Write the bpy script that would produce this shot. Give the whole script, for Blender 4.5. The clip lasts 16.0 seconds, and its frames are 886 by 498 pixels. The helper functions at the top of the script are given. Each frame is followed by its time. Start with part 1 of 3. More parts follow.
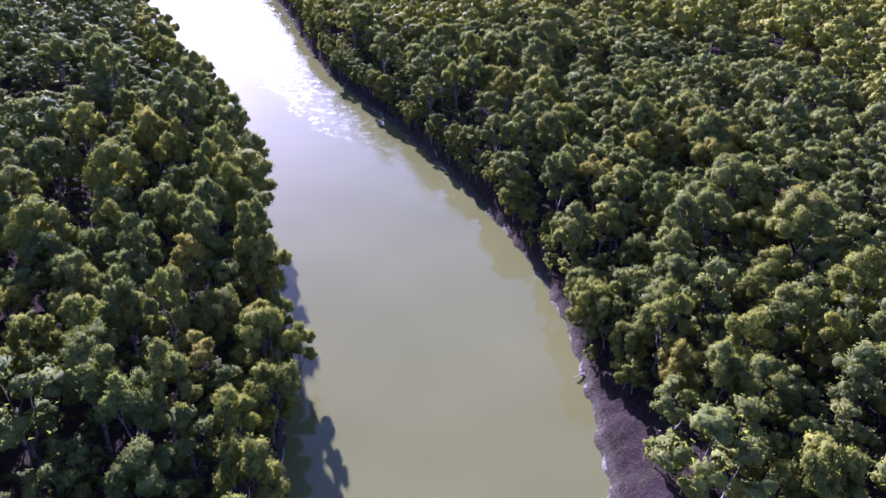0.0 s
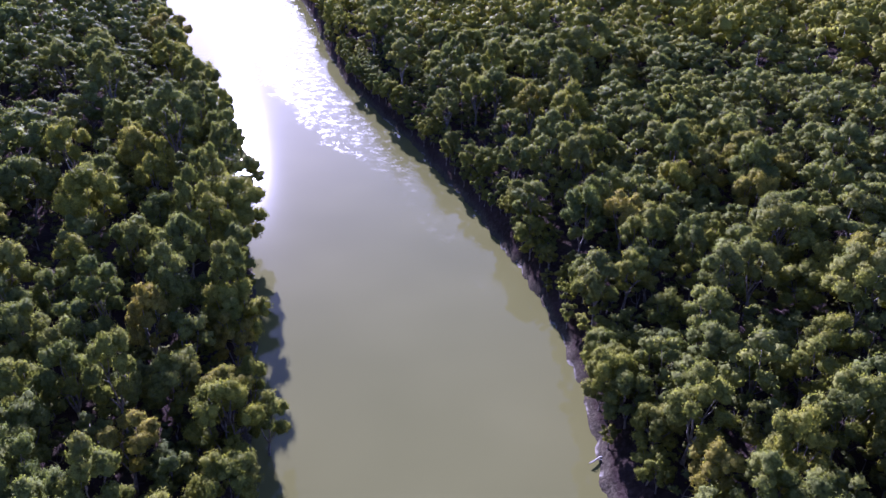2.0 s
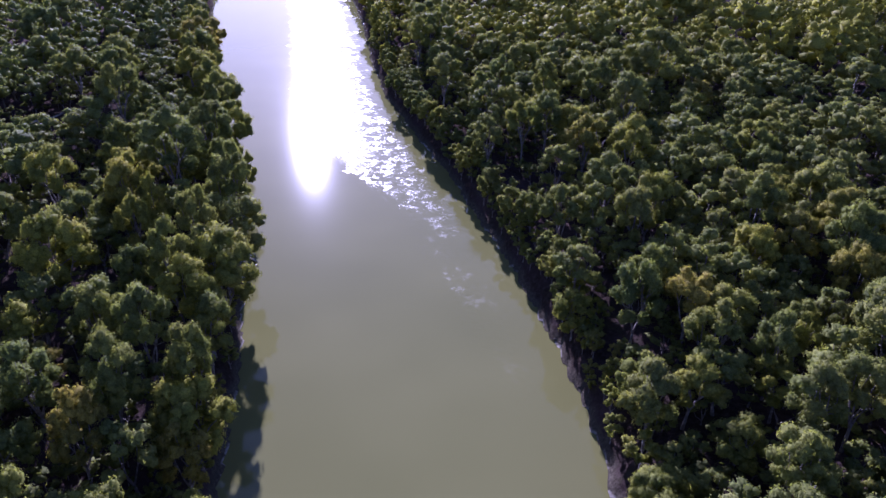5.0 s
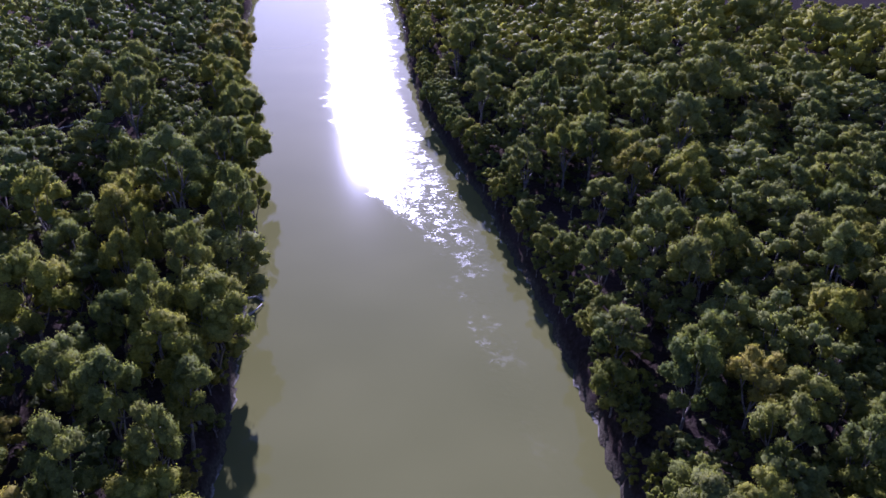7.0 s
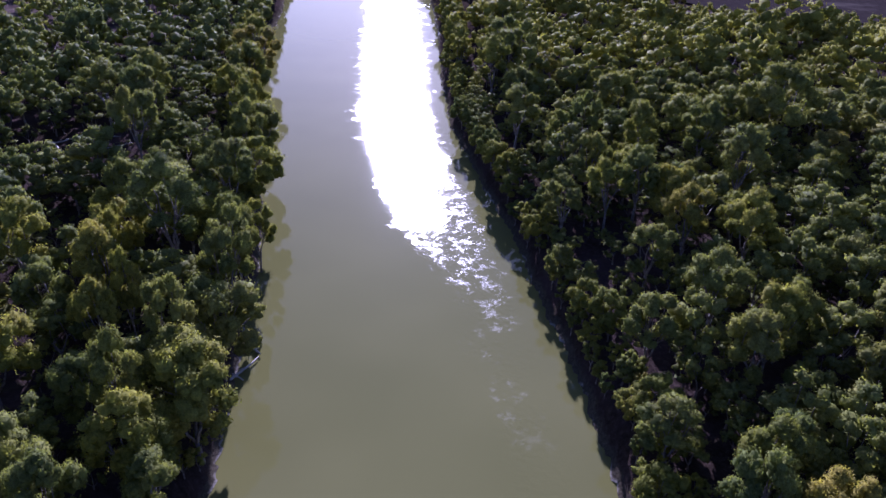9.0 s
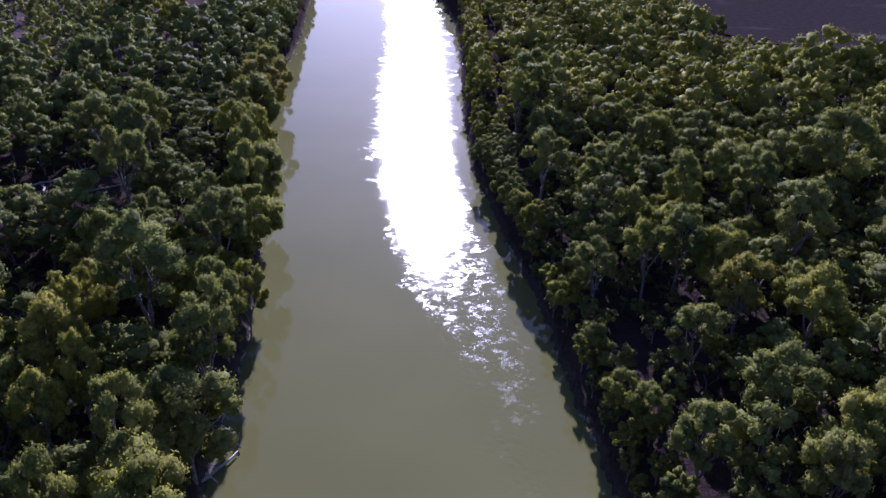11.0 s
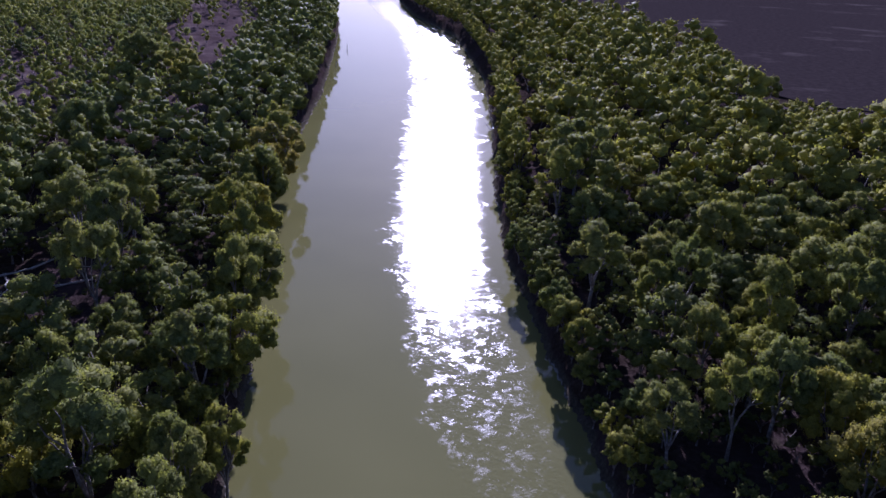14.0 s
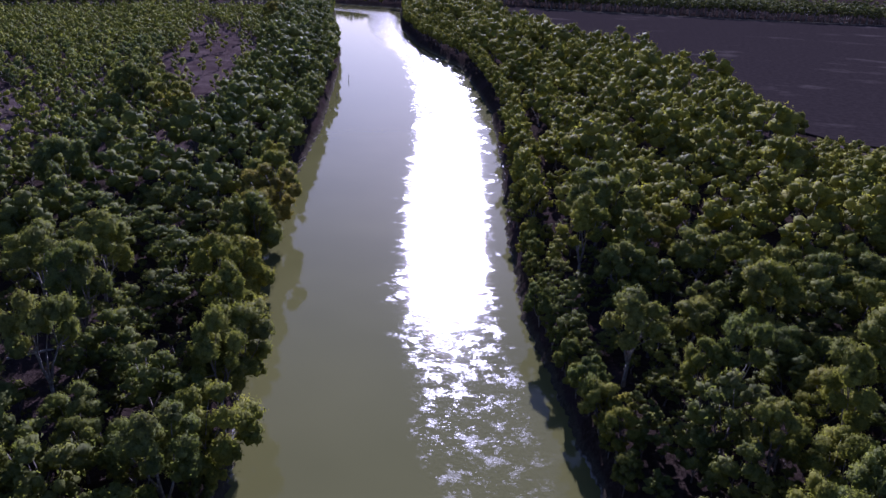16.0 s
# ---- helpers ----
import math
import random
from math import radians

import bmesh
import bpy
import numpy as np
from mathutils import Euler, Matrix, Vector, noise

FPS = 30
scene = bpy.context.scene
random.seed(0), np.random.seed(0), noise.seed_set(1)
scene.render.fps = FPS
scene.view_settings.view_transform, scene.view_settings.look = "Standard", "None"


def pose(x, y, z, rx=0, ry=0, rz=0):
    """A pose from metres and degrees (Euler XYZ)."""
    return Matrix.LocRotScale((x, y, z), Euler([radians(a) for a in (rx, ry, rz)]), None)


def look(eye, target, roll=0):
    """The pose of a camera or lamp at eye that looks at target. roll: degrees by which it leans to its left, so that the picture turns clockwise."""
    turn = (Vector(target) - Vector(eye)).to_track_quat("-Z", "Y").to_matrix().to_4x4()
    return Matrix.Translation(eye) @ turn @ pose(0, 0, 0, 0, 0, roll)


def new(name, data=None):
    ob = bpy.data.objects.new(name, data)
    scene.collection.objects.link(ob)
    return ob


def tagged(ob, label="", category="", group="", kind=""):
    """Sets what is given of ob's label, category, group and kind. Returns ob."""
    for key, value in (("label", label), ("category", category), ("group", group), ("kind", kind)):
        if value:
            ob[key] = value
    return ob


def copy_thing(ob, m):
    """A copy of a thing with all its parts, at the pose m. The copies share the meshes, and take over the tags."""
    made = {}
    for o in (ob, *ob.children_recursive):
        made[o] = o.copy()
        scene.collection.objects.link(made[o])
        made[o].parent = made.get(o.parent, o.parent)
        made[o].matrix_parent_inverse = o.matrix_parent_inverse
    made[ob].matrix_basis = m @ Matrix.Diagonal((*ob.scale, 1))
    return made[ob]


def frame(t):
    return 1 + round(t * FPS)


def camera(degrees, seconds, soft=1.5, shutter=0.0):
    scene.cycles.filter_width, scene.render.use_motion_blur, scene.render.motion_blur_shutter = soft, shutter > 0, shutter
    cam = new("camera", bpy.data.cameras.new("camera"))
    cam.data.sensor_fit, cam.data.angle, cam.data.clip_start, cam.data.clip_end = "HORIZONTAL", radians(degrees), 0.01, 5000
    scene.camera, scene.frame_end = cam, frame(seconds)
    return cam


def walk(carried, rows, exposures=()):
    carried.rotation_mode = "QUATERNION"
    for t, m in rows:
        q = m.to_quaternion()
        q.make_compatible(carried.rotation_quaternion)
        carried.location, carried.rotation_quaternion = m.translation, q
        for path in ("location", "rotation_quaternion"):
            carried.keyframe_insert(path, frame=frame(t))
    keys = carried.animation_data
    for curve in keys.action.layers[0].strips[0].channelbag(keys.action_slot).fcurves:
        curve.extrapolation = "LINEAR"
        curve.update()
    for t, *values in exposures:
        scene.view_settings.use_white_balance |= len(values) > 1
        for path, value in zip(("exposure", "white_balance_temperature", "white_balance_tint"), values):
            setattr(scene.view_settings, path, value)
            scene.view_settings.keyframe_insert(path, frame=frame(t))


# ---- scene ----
cam = camera(60.5, 16.0)
PATH = [
    (0, (2.179, -2.749, 100.372), (2.143, -0.972, 99.455), 0.4),
    (0.5, (3.777, 3.677, 100.354), (3.719, 5.451, 99.433), 0.3),
    (1, (5.32, 10.213, 100.352), (5.241, 11.986, 99.429), 0.4),
    (1.5, (6.764, 16.872, 100.373), (6.665, 18.642, 99.446), 0.5),
    (2, (8.127, 23.544, 100.415), (8.005, 25.311, 99.486), 0.5),
    (2.5, (9.344, 30.118, 100.45), (9.195, 31.882, 99.517), 0.6),
    (3, (10.445, 36.554, 100.466), (10.267, 38.312, 99.53), 0.6),
    (3.5, (11.313, 43.067, 100.454), (11.11, 44.82, 99.513), 0.4),
    (4, (11.964, 49.615, 100.419), (11.738, 51.365, 99.477), 0.5),
    (6.5, (12.475, 81.408, 99.665), (12.119, 83.132, 98.715), 0.7),
    (7, (12.179, 87.962, 99.556), (11.793, 89.678, 98.604), 0.7),
    (7.5, (11.706, 94.534, 99.443), (11.295, 96.242, 98.487), 0.7),
    (8, (10.921, 100.989, 99.311), (10.487, 102.689, 98.351), 0.8),
    (10.5, (4.663, 132.122, 97.627), (4.14, 133.815, 96.701), 1.5),
    (11, (3.226, 138.512, 97.45), (2.687, 140.209, 96.541), 1.4),
    (11.5, (1.439, 144.836, 97.257), (0.886, 146.538, 96.364), 1.3),
    (12, (-0.664, 151.121, 97.013), (-1.229, 152.828, 96.137), 1.3),
    (12.5, (-3.028, 157.315, 96.761), (-3.608, 159.026, 95.903), 1.3),
    (13, (-5.483, 163.415, 96.523), (-6.079, 165.13, 95.684), 1.4),
    (13.5, (-7.994, 169.543, 96.235), (-8.607, 171.261, 95.415), 1.4),
    (14, (-10.538, 175.738, 95.921), (-11.156, 177.462, 95.119), 1.3),
    (14.5, (-13.13, 181.937, 95.605), (-13.752, 183.668, 94.82), 1.3),
    (15, (-15.896, 187.991, 95.333), (-16.522, 189.728, 94.565), 1.3),
    (15.5, (-18.895, 193.677, 95.118), (-19.522, 195.421, 94.364), 1.4),
    (16, (-22.096, 199.0, 94.962), (-22.725, 200.748, 94.221), 1.5),
]
EXPOSURES = [(0, 1.97, 4930, 56), (1, 1.81, 4930, 56), (2, 1.67, 4930, 56), (4, 1.4, 4900, 56), (6.5, 1.18, 4930, 54), (8, 1.1, 4950, 52), (10.5, 0.94, 4970, 50), (13.5, 0.72, 5010, 48), (16, 0.55, 5040, 46)]
walk(cam, [(t, look(eye, target, roll)) for t, eye, target, roll in PATH], EXPOSURES)

# ---- light ----
SUN_AZ, SUN_EL = -19.4, 19.7          # degrees right of +y, degrees up
sun_dir = Vector((math.sin(radians(SUN_AZ)) * math.cos(radians(SUN_EL)),
                  math.cos(radians(SUN_AZ)) * math.cos(radians(SUN_EL)), math.sin(radians(SUN_EL))))
world = bpy.data.worlds.new("sky")
scene.world = world
world.use_nodes = True
wn = world.node_tree
sky = wn.nodes.new("ShaderNodeTexSky")
sky.sky_type = "NISHITA"
sky.sun_disc = False
sky.sun_elevation = radians(SUN_EL)
sky.sun_rotation = radians(SUN_AZ)
sky.air_density, sky.dust_density, sky.ozone_density = 1.0, 0.45, 2.0
wn.links.new(sky.outputs[0], wn.nodes["Background"].inputs[0])
wn.nodes["Background"].inputs[1].default_value = 0.056
sun_data = bpy.data.lights.new("sun", "SUN")
sun_data.energy, sun_data.angle, sun_data.color = 5.0, radians(0.53), (1.0, 0.97, 0.93)
sun = new("sun", sun_data)
sun.rotation_euler = sun_dir.to_track_quat("Z", "Y").to_euler()


# ---- materials ----
def material(name):
    m = bpy.data.materials.new(name)
    m.use_nodes = True
    nt = m.node_tree
    return m, nt, nt.nodes["Principled BSDF"], nt.nodes["Material Output"]


def node(nt, kind, **inputs):
    n = nt.nodes.new(kind)
    for key, value in inputs.items():
        n.inputs[key.replace("_", " ")].default_value = value
    return n


def ramp(nt, source, stops):
    r = nt.nodes.new("ShaderNodeValToRGB")
    while len(r.color_ramp.elements) < len(stops):
        r.color_ramp.elements.new(0.5)
    for e, (at, c) in zip(r.color_ramp.elements, stops):
        e.position, e.color = at, (*c, 1)
    nt.links.new(source, r.inputs[0])
    return r.outputs[0]


def mix(nt, factor, a, b, mode="MIX"):
    n = nt.nodes.new("ShaderNodeMix")
    n.data_type, n.blend_type = "RGBA", mode
    for socket, value in ((n.inputs[0], factor), (n.inputs[6], a), (n.inputs[7], b)):
        if isinstance(value, (int, float)):
            socket.default_value = value
        elif isinstance(value, tuple):
            socket.default_value = (*value, 1)
        else:
            nt.links.new(value, socket)
    return n.outputs[2]


def noise_at(nt, scale, detail=3.0, rough=0.55, where="Position"):
    g = nt.nodes.new("ShaderNodeNewGeometry")
    n = node(nt, "ShaderNodeTexNoise", Scale=scale, Detail=detail, Roughness=rough)
    nt.links.new(g.outputs[where], n.inputs["Vector"])
    return n.outputs[0]


def bumped(nt, height, strength, distance, shader):
    b = node(nt, "ShaderNodeBump", Strength=strength, Distance=distance)
    nt.links.new(height, b.inputs["Height"])
    nt.links.new(b.outputs[0], shader.inputs["Normal"])
    return b


def leaf_material(name, dark, mid, light, ochre):
    """Gum leaves: olive greens that change from tree to tree and from spray to spray; light shines through them."""
    m, nt, bsdf, out = material(name)
    geo = nt.nodes.new("ShaderNodeNewGeometry")
    info = nt.nodes.new("ShaderNodeObjectInfo")
    spray = ramp(nt, geo.outputs["Random Per Island"], [(0.0, dark), (0.55, mid), (1.0, light)])
    patch = ramp(nt, noise_at(nt, 0.075, 2.0), [(0.50, (0, 0, 0)), (0.74, (0.5, 0.5, 0.5))])
    per_tree = ramp(nt, info.outputs["Random"], [(0.0, (0.78, 0.88, 0.90)), (0.35, (0.96, 1.0, 0.92)), (0.65, (1.10, 1.10, 0.80)), (0.88, (1.22, 1.17, 0.76)), (1.0, (1.26, 1.05, 0.82))])
    colour = mix(nt, 1.0, spray, per_tree, "MULTIPLY")
    colour = mix(nt, patch, colour, ochre)
    stand = ramp(nt, noise_at(nt, 0.11, 1.0), [(0.34, (0.74, 0.80, 0.86)), (0.64, (1.16, 1.14, 1.02))])
    colour = mix(nt, 1.0, colour, stand, "MULTIPLY")
    tuft = ramp(nt, noise_at(nt, 2.2, 3.0, 0.65), [(0.36, (0.70, 0.72, 0.76)), (0.62, (1.16, 1.15, 1.08))])
    colour = mix(nt, 1.0, colour, tuft, "MULTIPLY")
    nt.links.new(colour, bsdf.inputs["Base Color"])
    bsdf.inputs["Roughness"].default_value = 0.6
    bsdf.inputs["Specular IOR Level"].default_value = 0.015
    bumped(nt, noise_at(nt, 2.4, 4.0, 0.75), 0.45, 0.3, bsdf)
    through_leaf = node(nt, "ShaderNodeBsdfTranslucent")
    nt.links.new(mix(nt, 1.0, colour, (1.36, 1.40, 0.60), "MULTIPLY"), through_leaf.inputs["Color"])
    both = nt.nodes.new("ShaderNodeMixShader")
    both.inputs[0].default_value = 0.45
    nt.links.new(bsdf.outputs[0], both.inputs[1])
    nt.links.new(through_leaf.outputs[0], both.inputs[2])
    nt.links.new(both.outputs[0], out.inputs["Surface"])
    return m


LEAVES = leaf_material("gum_leaves", (0.192, 0.191, 0.062), (0.232, 0.229, 0.074), (0.278, 0.270, 0.090), (0.280, 0.244, 0.092))
SCRUB = leaf_material("sapling_leaves", (0.170, 0.188, 0.080), (0.205, 0.222, 0.092), (0.250, 0.262, 0.108), (0.275, 0.255, 0.090))
# The gum leaves again, darkened: shade painted into far crowns and undergrowth.
SHADED_LEAVES = leaf_material("shaded_gum_leaves", (0.105, 0.112, 0.055), (0.132, 0.138, 0.066), (0.165, 0.170, 0.080), (0.160, 0.150, 0.075))


def bark_material():
    m, nt, bsdf, out = material("pale_bark")
    c = ramp(nt, noise_at(nt, 1.4, 4.0, 0.65), [(0.3, (0.070, 0.052, 0.042)), (0.52, (0.17, 0.14, 0.118)), (0.74, (0.38, 0.345, 0.305))])
    nt.links.new(c, bsdf.inputs["Base Color"])
    bsdf.inputs["Roughness"].default_value = 0.8
    bumped(nt, noise_at(nt, 6.0, 4.0, 0.7), 0.6, 0.06, bsdf)
    return m


BARK = bark_material()


def dead_wood_material():
    m, nt, bsdf, out = material("weathered_wood")
    c = ramp(nt, noise_at(nt, 2.0, 4.0, 0.7), [(0.3, (0.20, 0.17, 0.14)), (0.6, (0.46, 0.42, 0.37)), (0.8, (0.62, 0.58, 0.52))])
    nt.links.new(c, bsdf.inputs["Base Color"])
    bsdf.inputs["Roughness"].default_value = 0.75
    bumped(nt, noise_at(nt, 8.0, 4.0, 0.7), 0.7, 0.05, bsdf)
    return m


DEADWOOD = dead_wood_material()


def ground_material():
    """Dark leaf litter with bare and grassy patches; pale mauve clay on the low banks."""
    m, nt, bsdf, out = material("litter_and_clay")
    litter = ramp(nt, noise_at(nt, 0.9, 5.0, 0.7), [(0.28, (0.018, 0.013, 0.010)), (0.52, (0.042, 0.030, 0.024)), (0.75, (0.085, 0.062, 0.050))])
    big = ramp(nt, noise_at(nt, 0.045, 3.0, 0.6), [(0.42, (0, 0, 0)), (0.62, (1, 1, 1))])
    c = mix(nt, big, litter, mix(nt, 0.6, litter, (0.068, 0.047, 0.046)))
    grass = ramp(nt, noise_at(nt, 0.16, 4.0, 0.7), [(0.56, (0, 0, 0)), (0.68, (0.6, 0.6, 0.6))])
    c = mix(nt, grass, c, (0.055, 0.052, 0.028))
    geo = nt.nodes.new("ShaderNodeNewGeometry")
    split = nt.nodes.new("ShaderNodeSeparateXYZ")
    nt.links.new(geo.outputs["Position"], split.inputs[0])
    ragged = nt.nodes.new("ShaderNodeMath")
    ragged.operation = "MULTIPLY_ADD"
    ragged.inputs[1].default_value = 3.0
    nt.links.new(noise_at(nt, 0.5, 4.0, 0.7), ragged.inputs[0])
    nt.links.new(split.outputs[2], ragged.inputs[2])
    low = nt.nodes.new("ShaderNodeMapRange")
    low.inputs["From Min"].default_value, low.inputs["From Max"].default_value = 3.7, 2.5
    nt.links.new(ragged.outputs[0], low.inputs["Value"])
    clay = ramp(nt, noise_at(nt, 1.5, 5.0, 0.75), [(0.3, (0.040, 0.033, 0.023)), (0.6, (0.098, 0.082, 0.057)), (0.8, (0.19, 0.162, 0.118))])
    c = mix(nt, low.outputs[0], c, clay)
    lip = nt.nodes.new("ShaderNodeMapRange")
    lip.inputs["From Min"].default_value, lip.inputs["From Max"].default_value = 0.5, 0.2
    nt.links.new(split.outputs[2], lip.inputs["Value"])
    washed = ramp(nt, noise_at(nt, 0.13, 4.0, 0.7), [(0.50, (0, 0, 0)), (0.58, (1, 1, 1))])
    c = mix(nt, mix(nt, 1.0, lip.outputs[0], washed, "MULTIPLY"), c, (0.28, 0.25, 0.205))
    bare = nt.nodes.new("ShaderNodeAttribute")
    bare.attribute_name = "open"
    dry = ramp(nt, noise_at(nt, 0.06, 5.0, 0.65), [(0.35, (0.064, 0.044, 0.040)), (0.55, (0.108, 0.078, 0.070)), (0.72, (0.160, 0.122, 0.106))])
    c = mix(nt, bare.outputs["Fac"], c, dry)
    nt.links.new(c, bsdf.inputs["Base Color"])
    bsdf.inputs["Roughness"].default_value = 0.95
    bsdf.inputs["Specular IOR Level"].default_value = 0.0
    bumped(nt, noise_at(nt, 1.6, 5.0, 0.7), 0.9, 0.6, bsdf)
    return m


GROUND = ground_material()


def field_material():
    """Dark tilled soil with pale, dusty streaks along the rows."""
    m, nt, bsdf, out = material("tilled_soil")
    soil = ramp(nt, noise_at(nt, 0.25, 5.0, 0.7), [(0.3, (0.030, 0.0240, 0.0228)), (0.7, (0.050, 0.0402, 0.0375))])
    geo = nt.nodes.new("ShaderNodeNewGeometry")
    stretch = nt.nodes.new("ShaderNodeMapping")
    stretch.inputs["Scale"].default_value = (0.013, 0.022, 1.0)
    stretch.inputs["Rotation"].default_value = (0, 0, radians(9))
    nt.links.new(geo.outputs["Position"], stretch.inputs["Vector"])
    n = node(nt, "ShaderNodeTexNoise", Scale=1.0, Detail=5.0, Roughness=0.65)
    nt.links.new(stretch.outputs[0], n.inputs["Vector"])
    pale = ramp(nt, n.outputs[0], [(0.58, (0, 0, 0)), (0.76, (1, 1, 1))])
    nt.links.new(mix(nt, pale, soil, (0.115, 0.095, 0.082)), bsdf.inputs["Base Color"])
    bsdf.inputs["Roughness"].default_value = 0.95
    bsdf.inputs["Specular IOR Level"].default_value = 0.0
    bumped(nt, noise_at(nt, 1.2, 4.0, 0.7), 0.7, 0.3, bsdf)
    return m


FIELD = field_material()


def water_material():
    """Turbid olive river water: glassy, with a rippled current along the right-hand side."""
    m, nt, bsdf, out = material("river_water")
    silt = ramp(nt, noise_at(nt, 0.02, 2.0), [(0.35, (0.144, 0.139, 0.046)), (0.65, (0.163, 0.156, 0.054))])
    nt.links.new(silt, bsdf.inputs["Base Color"])
    bsdf.inputs["IOR"].default_value = 1.333
    current = nt.nodes.new("ShaderNodeAttribute")
    current.attribute_name = "ripple"

    def ragged(scale, amount, low, high):
        """The current's strength with a ragged edge, from 0 to 1."""
        off = nt.nodes.new("ShaderNodeMath")
        off.operation = "MULTIPLY_ADD"
        off.inputs[1].default_value = amount
        nt.links.new(noise_at(nt, scale, 5.0, 0.7), off.inputs[0])
        nt.links.new(current.outputs["Fac"], off.inputs[2])
        r = nt.nodes.new("ShaderNodeMapRange")
        r.inputs["From Min"].default_value, r.inputs["From Max"].default_value = low + amount / 2, high + amount / 2
        nt.links.new(off.outputs[0], r.inputs["Value"])
        return r.outputs[0]

    def spread(value, low, high):
        r = nt.nodes.new("ShaderNodeMapRange")
        r.inputs["To Min"].default_value, r.inputs["To Max"].default_value = low, high
        nt.links.new(value, r.inputs["Value"])
        return r.outputs[0]

    flow = ragged(0.10, 1.0, 0.34, 0.78)
    waves = bumped(nt, noise_at(nt, 0.75, 4.0, 0.62), 0.2, 0.6, bsdf)
    steep = nt.nodes.new("ShaderNodeMath")
    steep.operation = "MULTIPLY"
    swell = nt.nodes.new("ShaderNodeAttribute")
    swell.attribute_name = "swell"
    nt.links.new(spread(flow, 0.010, 0.2), steep.inputs[0])
    nt.links.new(swell.outputs["Fac"], steep.inputs[1])
    nt.links.new(steep.outputs[0], waves.inputs["Strength"])
    # cat's paws: small patches of short steep ripples where the current breaks
    crest = ramp(nt, noise_at(nt, 0.21, 9.0, 0.82), [(0.525, (0, 0, 0)), (0.545, (1, 1, 1))])
    paws = mix(nt, 1.0, crest, ragged(0.07, 2.0, 0.50, 0.66), "MULTIPLY")
    rough = nt.nodes.new("ShaderNodeMapRange")
    nt.links.new(paws, rough.inputs["Value"])
    nt.links.new(spread(flow, 0.044, 0.054), rough.inputs["To Min"])
    rough.inputs["To Max"].default_value = 0.225
    nt.links.new(rough.outputs[0], bsdf.inputs["Roughness"])
    return m


WATER = water_material()


# ---- mesh helpers ----
def mesh_of(name, verts, faces, mat, smooth=True):
    """verts (n, 3) and a list of face arrays, each (m, 3) or (m, 4)."""
    me = bpy.data.meshes.new(name)
    verts = np.asarray(verts, dtype=np.float32)
    sizes = np.concatenate([np.full(len(f), f.shape[1], dtype=np.int32) for f in faces])
    loops = np.concatenate([f.ravel() for f in faces]).astype(np.int32)
    me.vertices.add(len(verts))
    me.vertices.foreach_set("co", verts.ravel())
    me.loops.add(len(loops))
    me.loops.foreach_set("vertex_index", loops)
    me.polygons.add(len(sizes))
    me.polygons.foreach_set("loop_start", np.concatenate([[0], np.cumsum(sizes)[:-1]]).astype(np.int32))
    me.polygons.foreach_set("loop_total", sizes)
    me.polygons.foreach_set("use_smooth", np.full(len(sizes), smooth, dtype=bool))
    me.update(calc_edges=True)
    me.materials.append(mat)
    return me


class Heap:
    """Collects pieces of geometry into one mesh. Leaves carry normals of the billow that they grow on."""

    def __init__(self):
        self.v, self.nor, self.tri, self.quad, self.n = [], [], [], [], 0

    def add(self, v, tri=None, quad=None, nor=None):
        if tri is not None and len(tri):
            self.tri.append(np.asarray(tri) + self.n)
        if quad is not None and len(quad):
            self.quad.append(np.asarray(quad) + self.n)
        self.v.append(np.asarray(v, dtype=np.float32))
        if nor is not None:
            self.nor.append(np.asarray(nor, dtype=np.float32))
        self.n += len(v)

    def arrays(self):
        v = np.concatenate(self.v)
        t = np.concatenate(self.tri) if self.tri else np.zeros((0, 3), int)
        q = np.concatenate(self.quad) if self.quad else np.zeros((0, 4), int)
        return v, t, q, np.concatenate(self.nor) if self.nor else None

    def mesh(self, name, mat, smooth=True):
        v, t, q, nor = self.arrays()
        me = mesh_of(name, v, [f for f in (t, q) if len(f)], mat, smooth)
        if nor is not None:
            layer = me.attributes.new("custom_normal", "FLOAT_VECTOR", "POINT")
            layer.data.foreach_set("vector", nor.ravel())
        return me


def part(name, me, parent, label=""):
    ob = new(name, me)
    ob.parent = parent
    return tagged(ob, label)


def icosphere(level):
    bm = bmesh.new()
    bmesh.ops.create_icosphere(bm, subdivisions=level, radius=1.0)
    v = np.array([x.co[:] for x in bm.verts])
    f = np.array([[x.index for x in p.verts] for p in bm.faces])
    bm.free()
    return v, f


BALL = icosphere(1)


def tube(heap, points, radii, sides=6):
    """A tapered limb along points."""
    p = np.asarray(points, dtype=float)
    ring = []
    for i, c in enumerate(p):
        d = p[min(i + 1, len(p) - 1)] - p[max(i - 1, 0)]
        d /= np.linalg.norm(d) + 1e-9
        a = np.cross(d, (0.31, 0.87, 0.38))
        a /= np.linalg.norm(a) + 1e-9
        b = np.cross(d, a)
        w = np.arange(sides) * 2 * np.pi / sides
        ring.append(c + radii[i] * (np.cos(w)[:, None] * a + np.sin(w)[:, None] * b))
    v = np.concatenate(ring + [p[-1:]])
    quads = [[i * sides + k, i * sides + (k + 1) % sides, (i + 1) * sides + (k + 1) % sides, (i + 1) * sides + k]
             for i in range(len(p) - 1) for k in range(sides)]
    last = (len(p) - 1) * sides
    tris = [[last + k, last + (k + 1) % sides, len(v) - 1] for k in range(sides)]
    heap.add(v, tris, quads)


def unit(v):
    return v / (np.linalg.norm(v, axis=-1, keepdims=True) + 1e-9)


